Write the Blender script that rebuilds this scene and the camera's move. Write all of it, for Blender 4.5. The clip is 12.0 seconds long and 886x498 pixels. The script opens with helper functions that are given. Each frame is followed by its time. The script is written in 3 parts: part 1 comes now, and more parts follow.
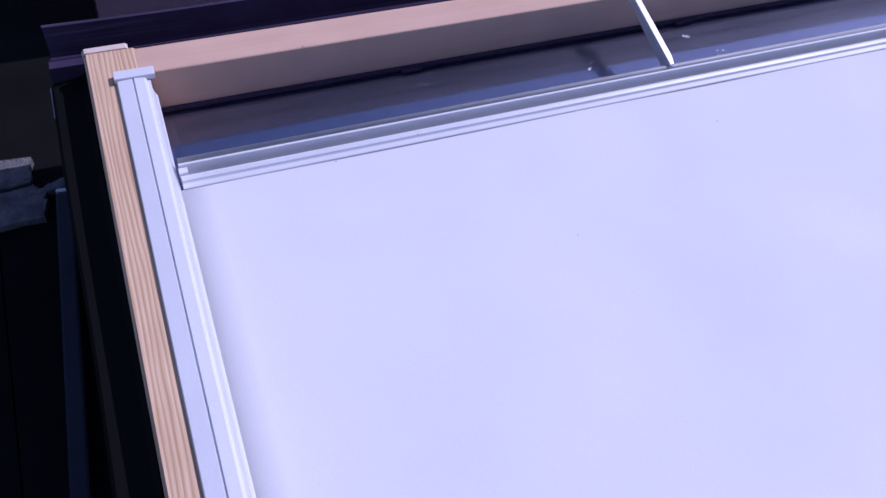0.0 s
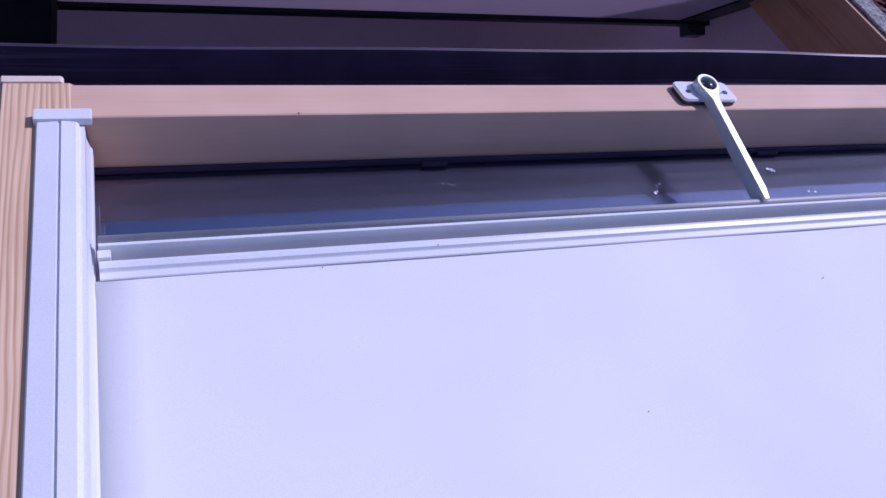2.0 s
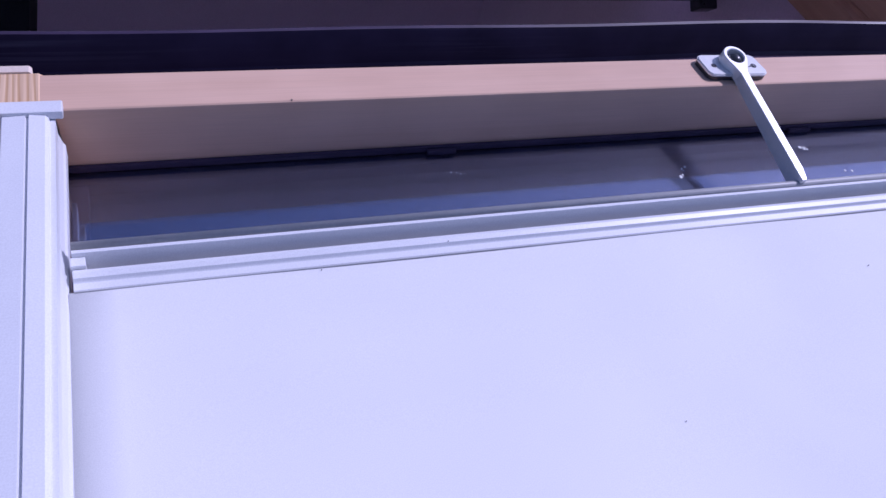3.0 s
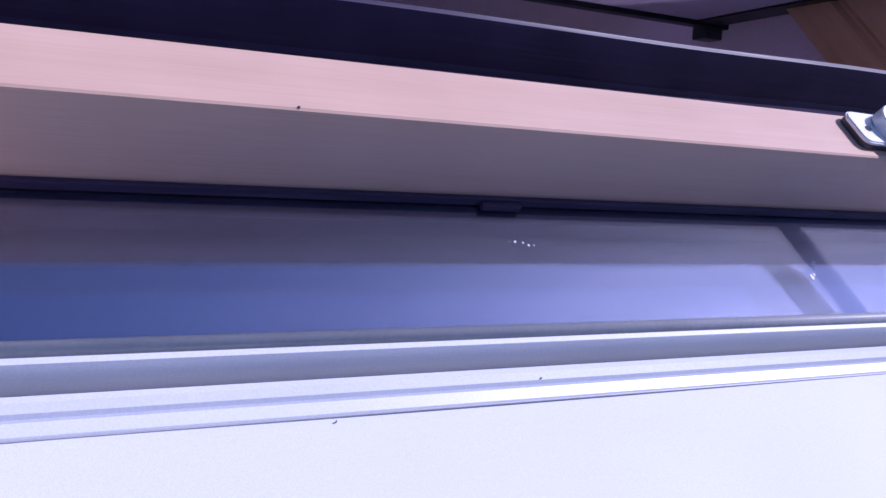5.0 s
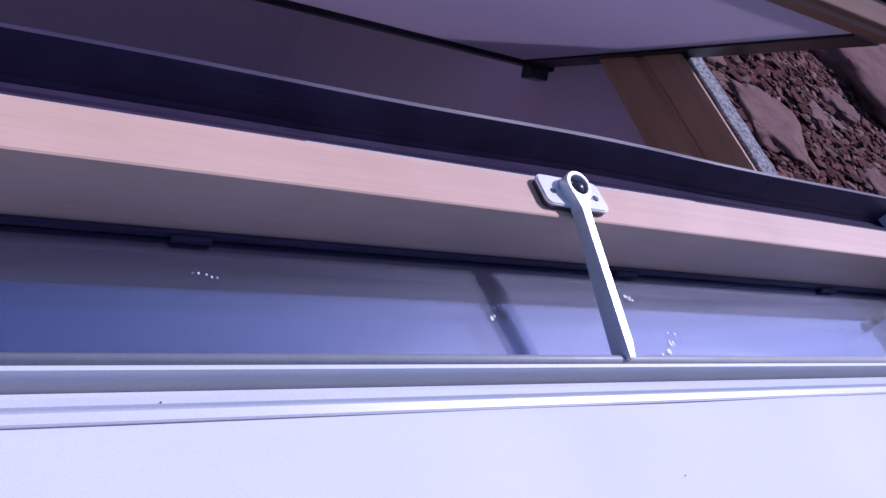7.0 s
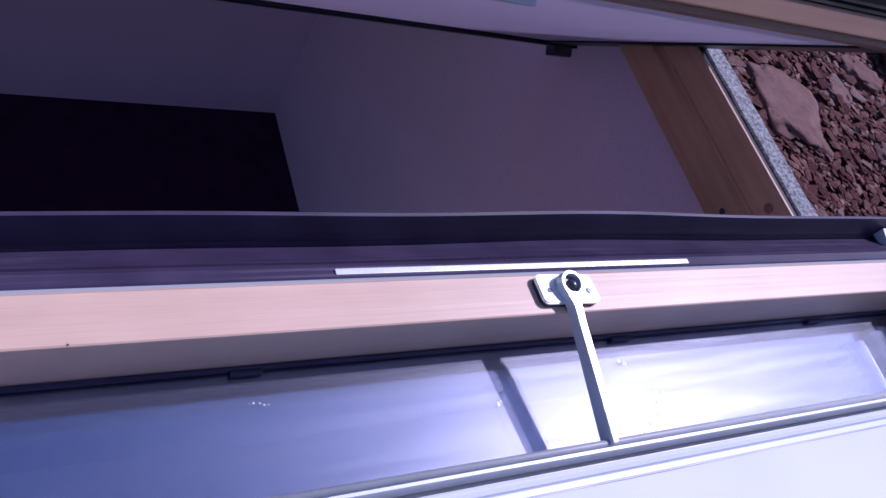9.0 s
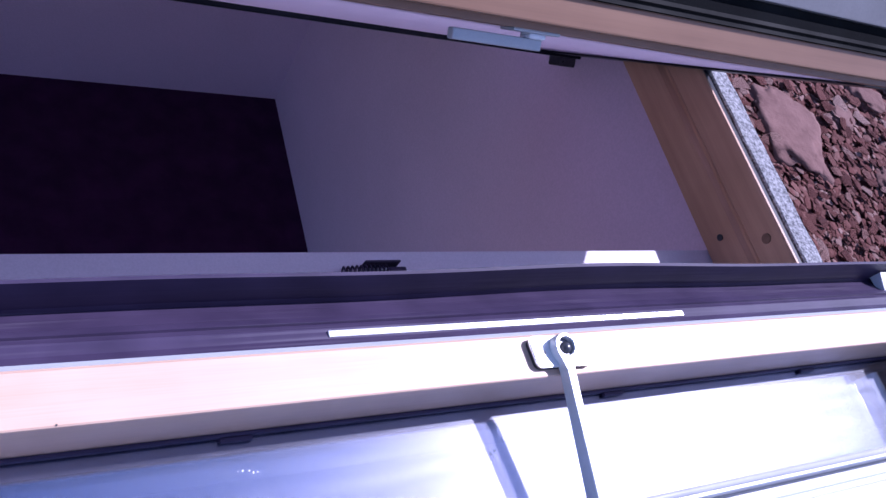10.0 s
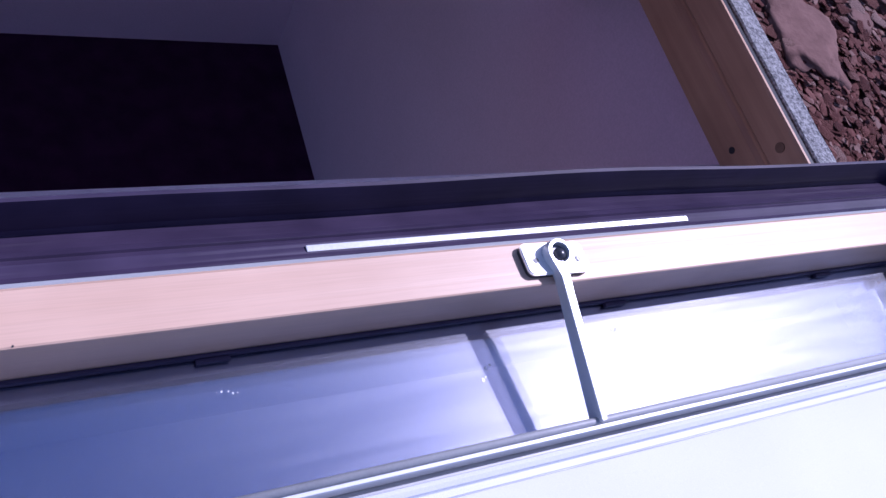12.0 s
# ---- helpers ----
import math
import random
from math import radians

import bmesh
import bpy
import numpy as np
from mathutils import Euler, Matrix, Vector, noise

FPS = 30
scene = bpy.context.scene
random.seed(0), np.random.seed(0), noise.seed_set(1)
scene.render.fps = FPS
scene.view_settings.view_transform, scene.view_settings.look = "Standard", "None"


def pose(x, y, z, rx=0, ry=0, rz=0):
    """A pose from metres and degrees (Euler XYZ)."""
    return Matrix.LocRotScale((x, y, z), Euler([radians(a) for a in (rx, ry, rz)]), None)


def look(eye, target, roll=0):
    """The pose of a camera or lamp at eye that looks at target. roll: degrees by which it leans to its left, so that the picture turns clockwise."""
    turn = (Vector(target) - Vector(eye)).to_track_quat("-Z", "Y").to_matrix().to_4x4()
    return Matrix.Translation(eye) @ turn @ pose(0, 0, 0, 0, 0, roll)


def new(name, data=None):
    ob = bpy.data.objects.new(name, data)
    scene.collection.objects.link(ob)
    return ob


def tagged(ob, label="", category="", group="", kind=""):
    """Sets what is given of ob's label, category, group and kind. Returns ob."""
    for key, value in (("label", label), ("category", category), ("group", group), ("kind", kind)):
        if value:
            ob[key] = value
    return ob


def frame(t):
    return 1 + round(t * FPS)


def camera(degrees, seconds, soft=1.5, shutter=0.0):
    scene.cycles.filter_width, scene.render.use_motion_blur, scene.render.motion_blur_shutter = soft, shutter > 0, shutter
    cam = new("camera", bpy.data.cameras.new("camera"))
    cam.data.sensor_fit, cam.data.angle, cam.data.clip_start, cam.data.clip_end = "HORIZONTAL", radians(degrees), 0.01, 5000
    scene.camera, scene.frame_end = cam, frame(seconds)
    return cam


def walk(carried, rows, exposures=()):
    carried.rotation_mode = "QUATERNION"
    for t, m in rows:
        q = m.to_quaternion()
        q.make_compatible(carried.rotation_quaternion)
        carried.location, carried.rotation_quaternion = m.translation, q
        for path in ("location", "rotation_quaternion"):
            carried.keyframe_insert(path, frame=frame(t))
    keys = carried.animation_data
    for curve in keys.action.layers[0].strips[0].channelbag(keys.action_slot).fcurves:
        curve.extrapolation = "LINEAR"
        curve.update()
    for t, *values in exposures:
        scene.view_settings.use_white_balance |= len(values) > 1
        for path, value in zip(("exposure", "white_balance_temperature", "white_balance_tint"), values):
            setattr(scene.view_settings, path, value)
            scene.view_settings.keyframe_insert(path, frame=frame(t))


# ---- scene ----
cam = camera(55.6, 12.0)
PATH = [
    (0, (-0.589, -0.758, 0.659), (-0.029, 0.259, -0.97), 10.6),
    (0.5, (-0.59, -0.663, 0.543), (-0.031, 0.425, -1.04), 12.4),
    (1, (-0.621, -0.588, 0.428), (-0.067, 0.543, -1.126), 15.5),
    (1.5, (-0.603, -0.584, 0.435), (-0.019, 0.573, -1.088), 17.0),
    (2, (-0.552, -0.598, 0.463), (0.118, 0.623, -0.972), 17.5),
    (2.5, (-0.514, -0.609, 0.461), (0.175, 0.575, -0.996), 15.1),
    (3, (-0.534, -0.553, 0.424), (0.12, 0.645, -1.038), 16.0),
    (3.2, (-0.522, -0.546, 0.387), (0.078, 0.716, -1.044), 14.3),
    (5, (-0.528, -0.336, 0.264), (0.327, 0.789, -1.151), 28.9),
    (5.5, (-0.508, -0.358, 0.287), (0.424, 0.704, -1.128), 33.6),
    (6, (-0.486, -0.359, 0.31), (0.47, 0.715, -1.081), 34.3),
    (6.5, (-0.461, -0.369, 0.332), (0.571, 0.687, -1.017), 37.2),
    (7, (-0.448, -0.383, 0.361), (0.652, 0.68, -0.927), 38.7),
    (7.5, (-0.452, -0.412, 0.398), (0.678, 0.665, -0.853), 37.9),
    (7.7, (-0.49, -0.404, 0.45), (0.662, 0.571, -0.862), 39.0),
    (9.3, (-0.488, -0.286, 0.565), (0.518, 0.593, -0.924), 39.6),
    (9.5, (-0.492, -0.274, 0.582), (0.552, 0.585, -0.892), 42.9),
    (10, (-0.484, -0.238, 0.578), (0.541, 0.609, -0.916), 41.9),
    (10.5, (-0.467, -0.236, 0.573), (0.544, 0.563, -0.957), 41.2),
    (11, (-0.452, -0.254, 0.56), (0.555, 0.508, -0.991), 40.3),
    (11.5, (-0.444, -0.261, 0.557), (0.546, 0.494, -1.008), 40.3),
    (12, (-0.437, -0.262, 0.545), (0.537, 0.494, -1.03), 40.4),
]
EXPOSURES = [(0.0, -0.3, 5200, 38), (0.5, -0.45, 5200, 38), (1.0, -0.5, 5200, 38), (2.0, -0.25, 5200, 38), (2.5, -0.12, 5200, 38), (3.0, -0.28, 5200, 38),
             (4.8, 0.08, 5200, 38), (5.5, 0.03, 5200, 38), (7.7, -0.1, 5200, 38), (9.3, 0.12, 5200, 36), (9.9, 0.8, 5200, 34), (10.5, 0.85, 5200, 34), (11.2, 0.48, 5200, 34), (12.0, 0.22, 5200, 35)]
walk(cam, [(t, look(eye, target, roll)) for t, eye, target, roll in PATH], EXPOSURES)

# ---- light ----
SUN = Vector((0.645, 0.155, 0.745)).normalized()
world = bpy.data.worlds.new("sky")
scene.world = world
world.use_nodes = True
wt = world.node_tree
sky = wt.nodes.new("ShaderNodeTexSky")
sky.sky_type = "NISHITA"
sky.sun_disc = False
sky.sun_elevation = math.asin(SUN.z)
sky.sun_rotation = math.atan2(SUN.x, SUN.y)
wt.links.new(sky.outputs[0], wt.nodes["Background"].inputs[0])
wt.nodes["Background"].inputs[1].default_value = 0.09
sun = new("sun", bpy.data.lights.new("sun", "SUN"))
sun.data.energy, sun.data.angle, sun.data.color = 3.6, radians(0.55), (1.0, 0.95, 0.88)
sun.matrix_world = look(SUN * 8, (0, 0, 0))


# ---- materials ----
def mat(name, base, rough=0.5, metal=0.0):
    m = bpy.data.materials.new(name)
    m.use_nodes = True
    b = m.node_tree.nodes["Principled BSDF"]
    b.inputs["Base Color"].default_value = (*base, 1)
    b.inputs["Roughness"].default_value = rough
    b.inputs["Metallic"].default_value = metal
    return m, m.node_tree, b


def node(tree, kind, **values):
    n = tree.nodes.new(kind)
    for key, v in values.items():
        n.inputs[key.replace("_", " ")].default_value = v
    return n


def coords(tree, scale):
    tc = tree.nodes.new("ShaderNodeTexCoord")
    mp = tree.nodes.new("ShaderNodeMapping")
    mp.inputs["Scale"].default_value = scale
    tree.links.new(tc.outputs["Object"], mp.inputs["Vector"])
    return mp.outputs["Vector"]


def ramp(tree, fac, *stops):
    r = tree.nodes.new("ShaderNodeValToRGB")
    while len(r.color_ramp.elements) < len(stops):
        r.color_ramp.elements.new(0.5)
    for e, (p, c) in zip(r.color_ramp.elements, stops):
        e.position, e.color = p, (*c, 1)
    tree.links.new(fac, r.inputs[0])
    return r.outputs[0]


def mixed(tree, fac, a, b, mode="MIX"):
    n = tree.nodes.new("ShaderNodeMix")
    n.data_type, n.blend_type = "RGBA", mode
    if isinstance(fac, float):
        n.inputs[0].default_value = fac
    else:
        tree.links.new(fac, n.inputs[0])
    tree.links.new(a, n.inputs[6])
    tree.links.new(b, n.inputs[7])
    return n.outputs[2]


def bump(tree, b, height, strength, distance):
    n = tree.nodes.new("ShaderNodeBump")
    n.inputs["Strength"].default_value, n.inputs["Distance"].default_value = strength, distance
    tree.links.new(height, n.inputs["Height"])
    tree.links.new(n.outputs[0], b.inputs["Normal"])


def wood(name, light, dark, axis, contrast=1.0, rough=0.42, ring=120.0):
    """Lacquered pine with growth lines along one axis (0 x, 1 y)."""
    m, t, b = mat(name, light, rough)
    sc = [ring, ring, ring * 0.5]
    sc[axis] = 1.3
    fine = node(t, "ShaderNodeTexNoise", Scale=1.0, Detail=3.0, Roughness=0.55)
    t.links.new(coords(t, sc), fine.inputs["Vector"])
    sc2 = [900, 900, 900]
    sc2[axis] = 18
    fibre = node(t, "ShaderNodeTexNoise", Scale=1.0, Detail=2.0)
    t.links.new(coords(t, sc2), fibre.inputs["Vector"])
    blot = node(t, "ShaderNodeTexNoise", Scale=1.0, Detail=3.0)
    t.links.new(coords(t, (9, 9, 9)), blot.inputs["Vector"])
    w = 0.16 / contrast
    c1 = ramp(t, fine.outputs["Fac"], (0.5 - w, dark), (0.5 + w, light))
    mid = tuple(0.86 * v for v in light)
    c2 = ramp(t, fibre.outputs["Fac"], (0.35, mid), (0.6, light))
    c3 = ramp(t, blot.outputs["Fac"], (0.3, (0.88, 0.86, 0.84)), (0.7, (1, 1, 1)))
    c = mixed(t, 0.35, c1, c2)
    c = mixed(t, 1.0, c, c3, "MULTIPLY")
    t.links.new(c, b.inputs["Base Color"])
    bump(t, b, fine.outputs["Fac"], 0.12, 0.002)
    return m


def ringed(name, light, dark, period, rough=0.45):
    """Pine with clear growth lines along y."""
    m, t, b = mat(name, light, rough)
    k = 0.314 / period
    w = node(t, "ShaderNodeTexWave", Scale=1.0, Distortion=9.0, Detail=2.0, Detail_Scale=0.6)
    w.wave_type, w.bands_direction = "BANDS", "X"
    t.links.new(coords(t, (k, 7.0, k * 0.6)), w.inputs["Vector"])
    n = node(t, "ShaderNodeTexNoise", Scale=1.0, Detail=3.0)
    t.links.new(coords(t, (700, 12, 700)), n.inputs["Vector"])
    s = node(t, "ShaderNodeTexNoise", Scale=14.0, Detail=3.0)
    t.links.new(coords(t, (1, 1, 1)), s.inputs["Vector"])
    c1 = ramp(t, w.outputs["Fac"], (0.05, dark), (0.45, light), (1.0, tuple(min(1, v * 1.04) for v in light)))
    c2 = ramp(t, n.outputs["Fac"], (0.3, (0.84, 0.80, 0.76)), (0.65, (1, 1, 1)))
    c3 = ramp(t, s.outputs["Fac"], (0.3, (0.90, 0.87, 0.84)), (0.7, (1, 1, 1)))
    c = mixed(t, 1.0, mixed(t, 1.0, c1, c2, "MULTIPLY"), c3, "MULTIPLY")
    t.links.new(c, b.inputs["Base Color"])
    bump(t, b, w.outputs["Fac"], 0.15, 0.001)
    return m


def mottled(name, a, b_, scale, rough=0.5, metal=0.0, relief=0.1, fine=400.0, depth=0.001):
    """A surface with soft stains and a fine grain."""
    m, t, b = mat(name, a, rough, metal)
    n1 = node(t, "ShaderNodeTexNoise", Scale=scale, Detail=4.0)
    t.links.new(coords(t, (1, 1, 1)), n1.inputs["Vector"])
    n2 = node(t, "ShaderNodeTexNoise", Scale=fine, Detail=2.0)
    t.links.new(coords(t, (1, 1, 1)), n2.inputs["Vector"])
    c = ramp(t, n1.outputs["Fac"], (0.3, b_), (0.7, a))
    g = ramp(t, n2.outputs["Fac"], (0.3, (0.9, 0.9, 0.9)), (0.7, (1, 1, 1)))
    t.links.new(mixed(t, 1.0, c, g, "MULTIPLY"), b.inputs["Base Color"])
    r = ramp(t, n1.outputs["Fac"], (0.2, (rough * 1.15,) * 3), (0.8, (rough * 0.85,) * 3))
    t.links.new(r, b.inputs["Roughness"])
    bump(t, b, n2.outputs["Fac"], relief, depth)
    return m


def stone(name, stops, scale=30.0):
    """Weathered mineral pieces, each of its own tone."""
    m, t, b = mat(name, stops[0][1], 0.85)
    info = t.nodes.new("ShaderNodeObjectInfo")
    geo = t.nodes.new("ShaderNodeNewGeometry")
    add = t.nodes.new("ShaderNodeMath")
    add.operation = "ADD"
    t.links.new(info.outputs["Random"], add.inputs[0])
    t.links.new(geo.outputs["Random Per Island"], add.inputs[1])
    fr = t.nodes.new("ShaderNodeMath")
    fr.operation = "FRACT"
    t.links.new(add.outputs[0], fr.inputs[0])
    c = ramp(t, fr.outputs[0], *stops)
    n = node(t, "ShaderNodeTexNoise", Scale=scale, Detail=6.0, Roughness=0.65)
    tc = t.nodes.new("ShaderNodeTexCoord")
    t.links.new(tc.outputs["Object"], n.inputs["Vector"])
    g = ramp(t, n.outputs["Fac"], (0.3, (0.62, 0.58, 0.58)), (0.65, (1, 1, 1)))
    t.links.new(mixed(t, 1.0, c, g, "MULTIPLY"), b.inputs["Base Color"])
    bump(t, b, n.outputs["Fac"], 0.6, 0.01)
    return m


PINE_X = wood("pine_rail", (0.77, 0.525, 0.39), (0.66, 0.42, 0.29), 0, 0.6, 0.38)
PINE_Y = ringed("pine_stile", (0.80, 0.575, 0.385), (0.63, 0.405, 0.225), 0.0046)
PINE_END = mottled("pine_end_grain", (0.78, 0.66, 0.56), (0.70, 0.57, 0.46), 60.0, 0.6, fine=700.0)
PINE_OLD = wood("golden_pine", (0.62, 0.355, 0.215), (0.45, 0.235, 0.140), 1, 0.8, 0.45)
# Darker copy of the golden pine: the tilted sash's shade is in its colour.
PINE_SHADE_X = wood("shade_darkened_pine", (0.27, 0.145, 0.085), (0.20, 0.10, 0.055), 0, 0.8, 0.45)
ALU = mottled("white_coated_aluminium", (0.77, 0.78, 0.80), (0.72, 0.73, 0.76), 14.0, 0.36, 0.0, 0.03, 900.0)
ALU_GREY = mottled("grey_aluminium", (0.44, 0.45, 0.47), (0.39, 0.40, 0.42), 20.0, 0.4, 0.0, 0.03, 900.0)
TUBE = mottled("grey_vinyl", (0.42, 0.42, 0.42), (0.36, 0.36, 0.37), 30.0, 0.45)
FABRIC = mottled("white_blackout_cloth", (0.80, 0.80, 0.80), (0.765, 0.765, 0.77), 5.0, 0.75, 0.0, 0.08, 1500.0, 0.0005)
# Copy of the white cloth with the purple of shade put into its colour.
SHADE_TINT_CLOTH = mottled("shade_tinted_cloth", (0.82, 0.74, 0.83), (0.78, 0.70, 0.79), 5.0, 0.75, 0.0, 0.08, 1500.0, 0.0005)


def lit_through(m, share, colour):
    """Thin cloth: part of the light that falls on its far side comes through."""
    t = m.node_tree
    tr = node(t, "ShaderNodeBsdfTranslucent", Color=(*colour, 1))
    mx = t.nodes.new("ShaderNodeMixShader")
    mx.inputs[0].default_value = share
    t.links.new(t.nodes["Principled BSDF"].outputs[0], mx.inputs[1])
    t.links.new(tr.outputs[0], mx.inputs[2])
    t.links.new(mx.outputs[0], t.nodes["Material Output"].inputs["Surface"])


lit_through(SHADE_TINT_CLOTH, 0.34, (0.82, 0.74, 0.84))
NICKEL = mottled("satin_nickel", (0.86, 0.85, 0.84), (0.80, 0.79, 0.78), 60.0, 0.36, 0.35, 0.02, 900.0)
STEEL_GREY = mottled("grey_steel", (0.30, 0.30, 0.32), (0.24, 0.24, 0.26), 60.0, 0.35, 0.4, 0.02)
STEEL_DARK = mottled("dark_steel", (0.10, 0.10, 0.11), (0.06, 0.06, 0.07), 60.0, 0.3, 0.6, 0.02)


def dusty_rubber(name, base, dark, pale):
    """Rubber strip with streaks of dust and wear drawn out along it."""
    m, t, b = mat(name, base, 0.46)
    n1 = node(t, "ShaderNodeTexNoise", Scale=18.0, Detail=4.0)
    t.links.new(coords(t, (1, 1, 1)), n1.inputs["Vector"])
    n2 = node(t, "ShaderNodeTexNoise", Scale=1.0, Detail=5.0, Roughness=0.6)
    t.links.new(coords(t, (4, 260, 260)), n2.inputs["Vector"])
    n3 = node(t, "ShaderNodeTexNoise", Scale=5.0, Detail=2.0)
    t.links.new(coords(t, (1, 3, 3)), n3.inputs["Vector"])
    c = ramp(t, n1.outputs["Fac"], (0.3, dark), (0.7, base))
    wear = ramp(t, n2.outputs["Fac"], (0.50, (0, 0, 0)), (0.72, (0.6, 0.6, 0.6)))
    where = ramp(t, n3.outputs["Fac"], (0.42, (0, 0, 0)), (0.62, (1, 1, 1)))
    tone = t.nodes.new("ShaderNodeRGB")
    tone.outputs[0].default_value = (*pale, 1)
    amount = mixed(t, 1.0, wear, where, "MULTIPLY")
    t.links.new(mixed(t, amount, c, tone.outputs[0]), b.inputs["Base Color"])
    t.links.new(ramp(t, n2.outputs["Fac"], (0.3, (0.36,) * 3), (0.7, (0.58,) * 3)), b.inputs["Roughness"])
    bump(t, b, n2.outputs["Fac"], 0.12, 0.001)
    return m


RUBBER = dusty_rubber("black_rubber", (0.060, 0.042, 0.086), (0.036, 0.025, 0.055), (0.135, 0.115, 0.160))
CLAD = mottled("black_painted_metal", (0.022, 0.022, 0.028), (0.014, 0.014, 0.018), 10.0, 0.38, 0.1, 0.05)
CLAD_GREY = mottled("grey_sheet_metal", (0.14, 0.14, 0.155), (0.11, 0.11, 0.12), 9.0, 0.7, 0.0, 0.05)
NAVY = mottled("slate_blue_metal", (0.035, 0.038, 0.055), (0.026, 0.028, 0.042), 12.0, 0.4, 0.2, 0.05)
WHITE = mottled("white_plastic", (0.82, 0.82, 0.82), (0.78, 0.78, 0.78), 40.0, 0.35)
CHROME = mottled("polished_strip", (0.9, 0.9, 0.88), (0.85, 0.85, 0.83), 60.0, 0.25, 0.4)
PLASTER = mottled("lilac_white_plaster", (0.83, 0.63, 0.78), (0.78, 0.59, 0.73), 3.0, 0.9, 0.0, 0.2, 200.0)
BOARD = mottled("white_painted_board", (0.74, 0.66, 0.72), (0.70, 0.62, 0.68), 6.0, 0.5)
FLOOR = mottled("pale_floor", (0.66, 0.64, 0.63), (0.60, 0.58, 0.58), 1.5, 0.6, 0.0, 0.1, 120.0)
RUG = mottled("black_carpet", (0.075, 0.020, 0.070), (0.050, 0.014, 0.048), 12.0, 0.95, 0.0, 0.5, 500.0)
FELT = mottled("grey_granulated_felt", (0.50, 0.49, 0.50), (0.10, 0.10, 0.11), 190.0, 0.9, 0.0, 0.8, 420.0, 0.004)
# Paler than the sheet around it, to stand for sunlight on slate.
SLATE = mottled("sun_paled_slate", (0.22, 0.21, 0.22), (0.09, 0.09, 0.095), 45.0, 0.85, 0.0, 0.8, 220.0, 0.004)
# Near black: colours in the shade on the roof, and serves for black trim.
SHADE_AND_TRIM_BLACK = mottled("shade_and_trim_black", (0.004, 0.004, 0.0045), (0.002, 0.002, 0.0025), 8.0, 0.8, 0.0, 0.3, 300.0)
EARTH = mottled("red_brown_earth", (0.15, 0.060, 0.050), (0.09, 0.036, 0.030), 16.0, 0.95, 0.0, 0.9, 120.0, 0.01)
SAND = mottled("unseen_pale_sand", (0.42, 0.39, 0.35), (0.34, 0.31, 0.28), 0.5, 0.95, 0.0, 0.6, 40.0, 0.01)
CHIPS = stone("red_brown_chips", ((0.0, (0.085, 0.027, 0.024)), (0.4, (0.135, 0.047, 0.040)), (0.75, (0.175, 0.075, 0.063)), (1.0, (0.30, 0.19, 0.165))))
CLAY = stone("pale_red_stone", ((0.0, (0.175, 0.088, 0.078)), (0.5, (0.210, 0.118, 0.104)), (1.0, (0.190, 0.102, 0.088))), 18.0)


def coated_glass():
    """Coated double glazing: clear, with a bluish mirror film and a thin haze of dust."""
    m, t, b = mat("coated_window_glass", (0.80, 0.86, 0.95), 0.0)
    b.inputs["Transmission Weight"].default_value = 1.0
    b.inputs["IOR"].default_value = 1.52
    mirror = node(t, "ShaderNodeBsdfGlossy", Color=(0.70, 0.74, 1.0, 1), Roughness=0.015)
    haze = node(t, "ShaderNodeBsdfGlossy", Color=(0.86, 0.86, 1.0, 1), Roughness=0.34)
    dust = node(t, "ShaderNodeBsdfDiffuse", Color=(0.62, 0.60, 0.66, 1))
    film = node(t, "ShaderNodeTexNoise", Scale=7.0, Detail=5.0)
    t.links.new(coords(t, (1, 2.5, 1)), film.inputs["Vector"])
    streak = node(t, "ShaderNodeTexNoise", Scale=3.0, Detail=4.0)
    t.links.new(coords(t, (2.0, 30, 1)), streak.inputs["Vector"])

    def spread(noise_node, low, high):
        n = t.nodes.new("ShaderNodeMapRange")
        for k, v in (("From Min", 0.35), ("From Max", 0.75), ("To Min", low), ("To Max", high)):
            n.inputs[k].default_value = v
        t.links.new(noise_node.outputs["Fac"], n.inputs["Value"])
        return n.outputs[0]

    def layer(fac, below, above):
        n = t.nodes.new("ShaderNodeMixShader")
        if isinstance(fac, float):
            n.inputs[0].default_value = fac
        else:
            t.links.new(fac, n.inputs[0])
        t.links.new(below, n.inputs[1])
        t.links.new(above.outputs[0], n.inputs[2])
        return n.outputs[0]

    s = layer(0.20, b.outputs[0], mirror)
    s = layer(spread(streak, 0.028, 0.052), s, haze)
    s = layer(spread(film, 0.001, 0.010), s, dust)
    t.links.new(s, t.nodes["Material Output"].inputs["Surface"])
    return m


GLASS = coated_glass()

for m in (SHADE_AND_TRIM_BLACK, RUG, SLATE, FELT, EARTH, CHIPS, CLAY):
    m.node_tree.nodes["Principled BSDF"].inputs["Specular IOR Level"].default_value = 0.15
for m in (CLAD, NAVY, RUBBER):
    m.node_tree.nodes["Principled BSDF"].inputs["Specular IOR Level"].default_value = 0.25


# ---- building helpers ----
def part(name, bm, material, parent=None, label="", smooth=False):
    me = bpy.data.meshes.new(name)
    bmesh.ops.recalc_face_normals(bm, faces=bm.faces)
    if smooth:
        for f in bm.faces:
            f.smooth = True
    bm.to_mesh(me)
    bm.free()
    me.materials.append(material)
    ob = new(name, me)
    if parent is not None:
        ob.parent = parent
    return tagged(ob, label)


def thing(name, label, category, at=(0, 0, 0), group="", kind=""):
    ob = new(name)
    ob.empty_display_size = 0.1
    ob.location = at
    return tagged(ob, label, category, group, kind)


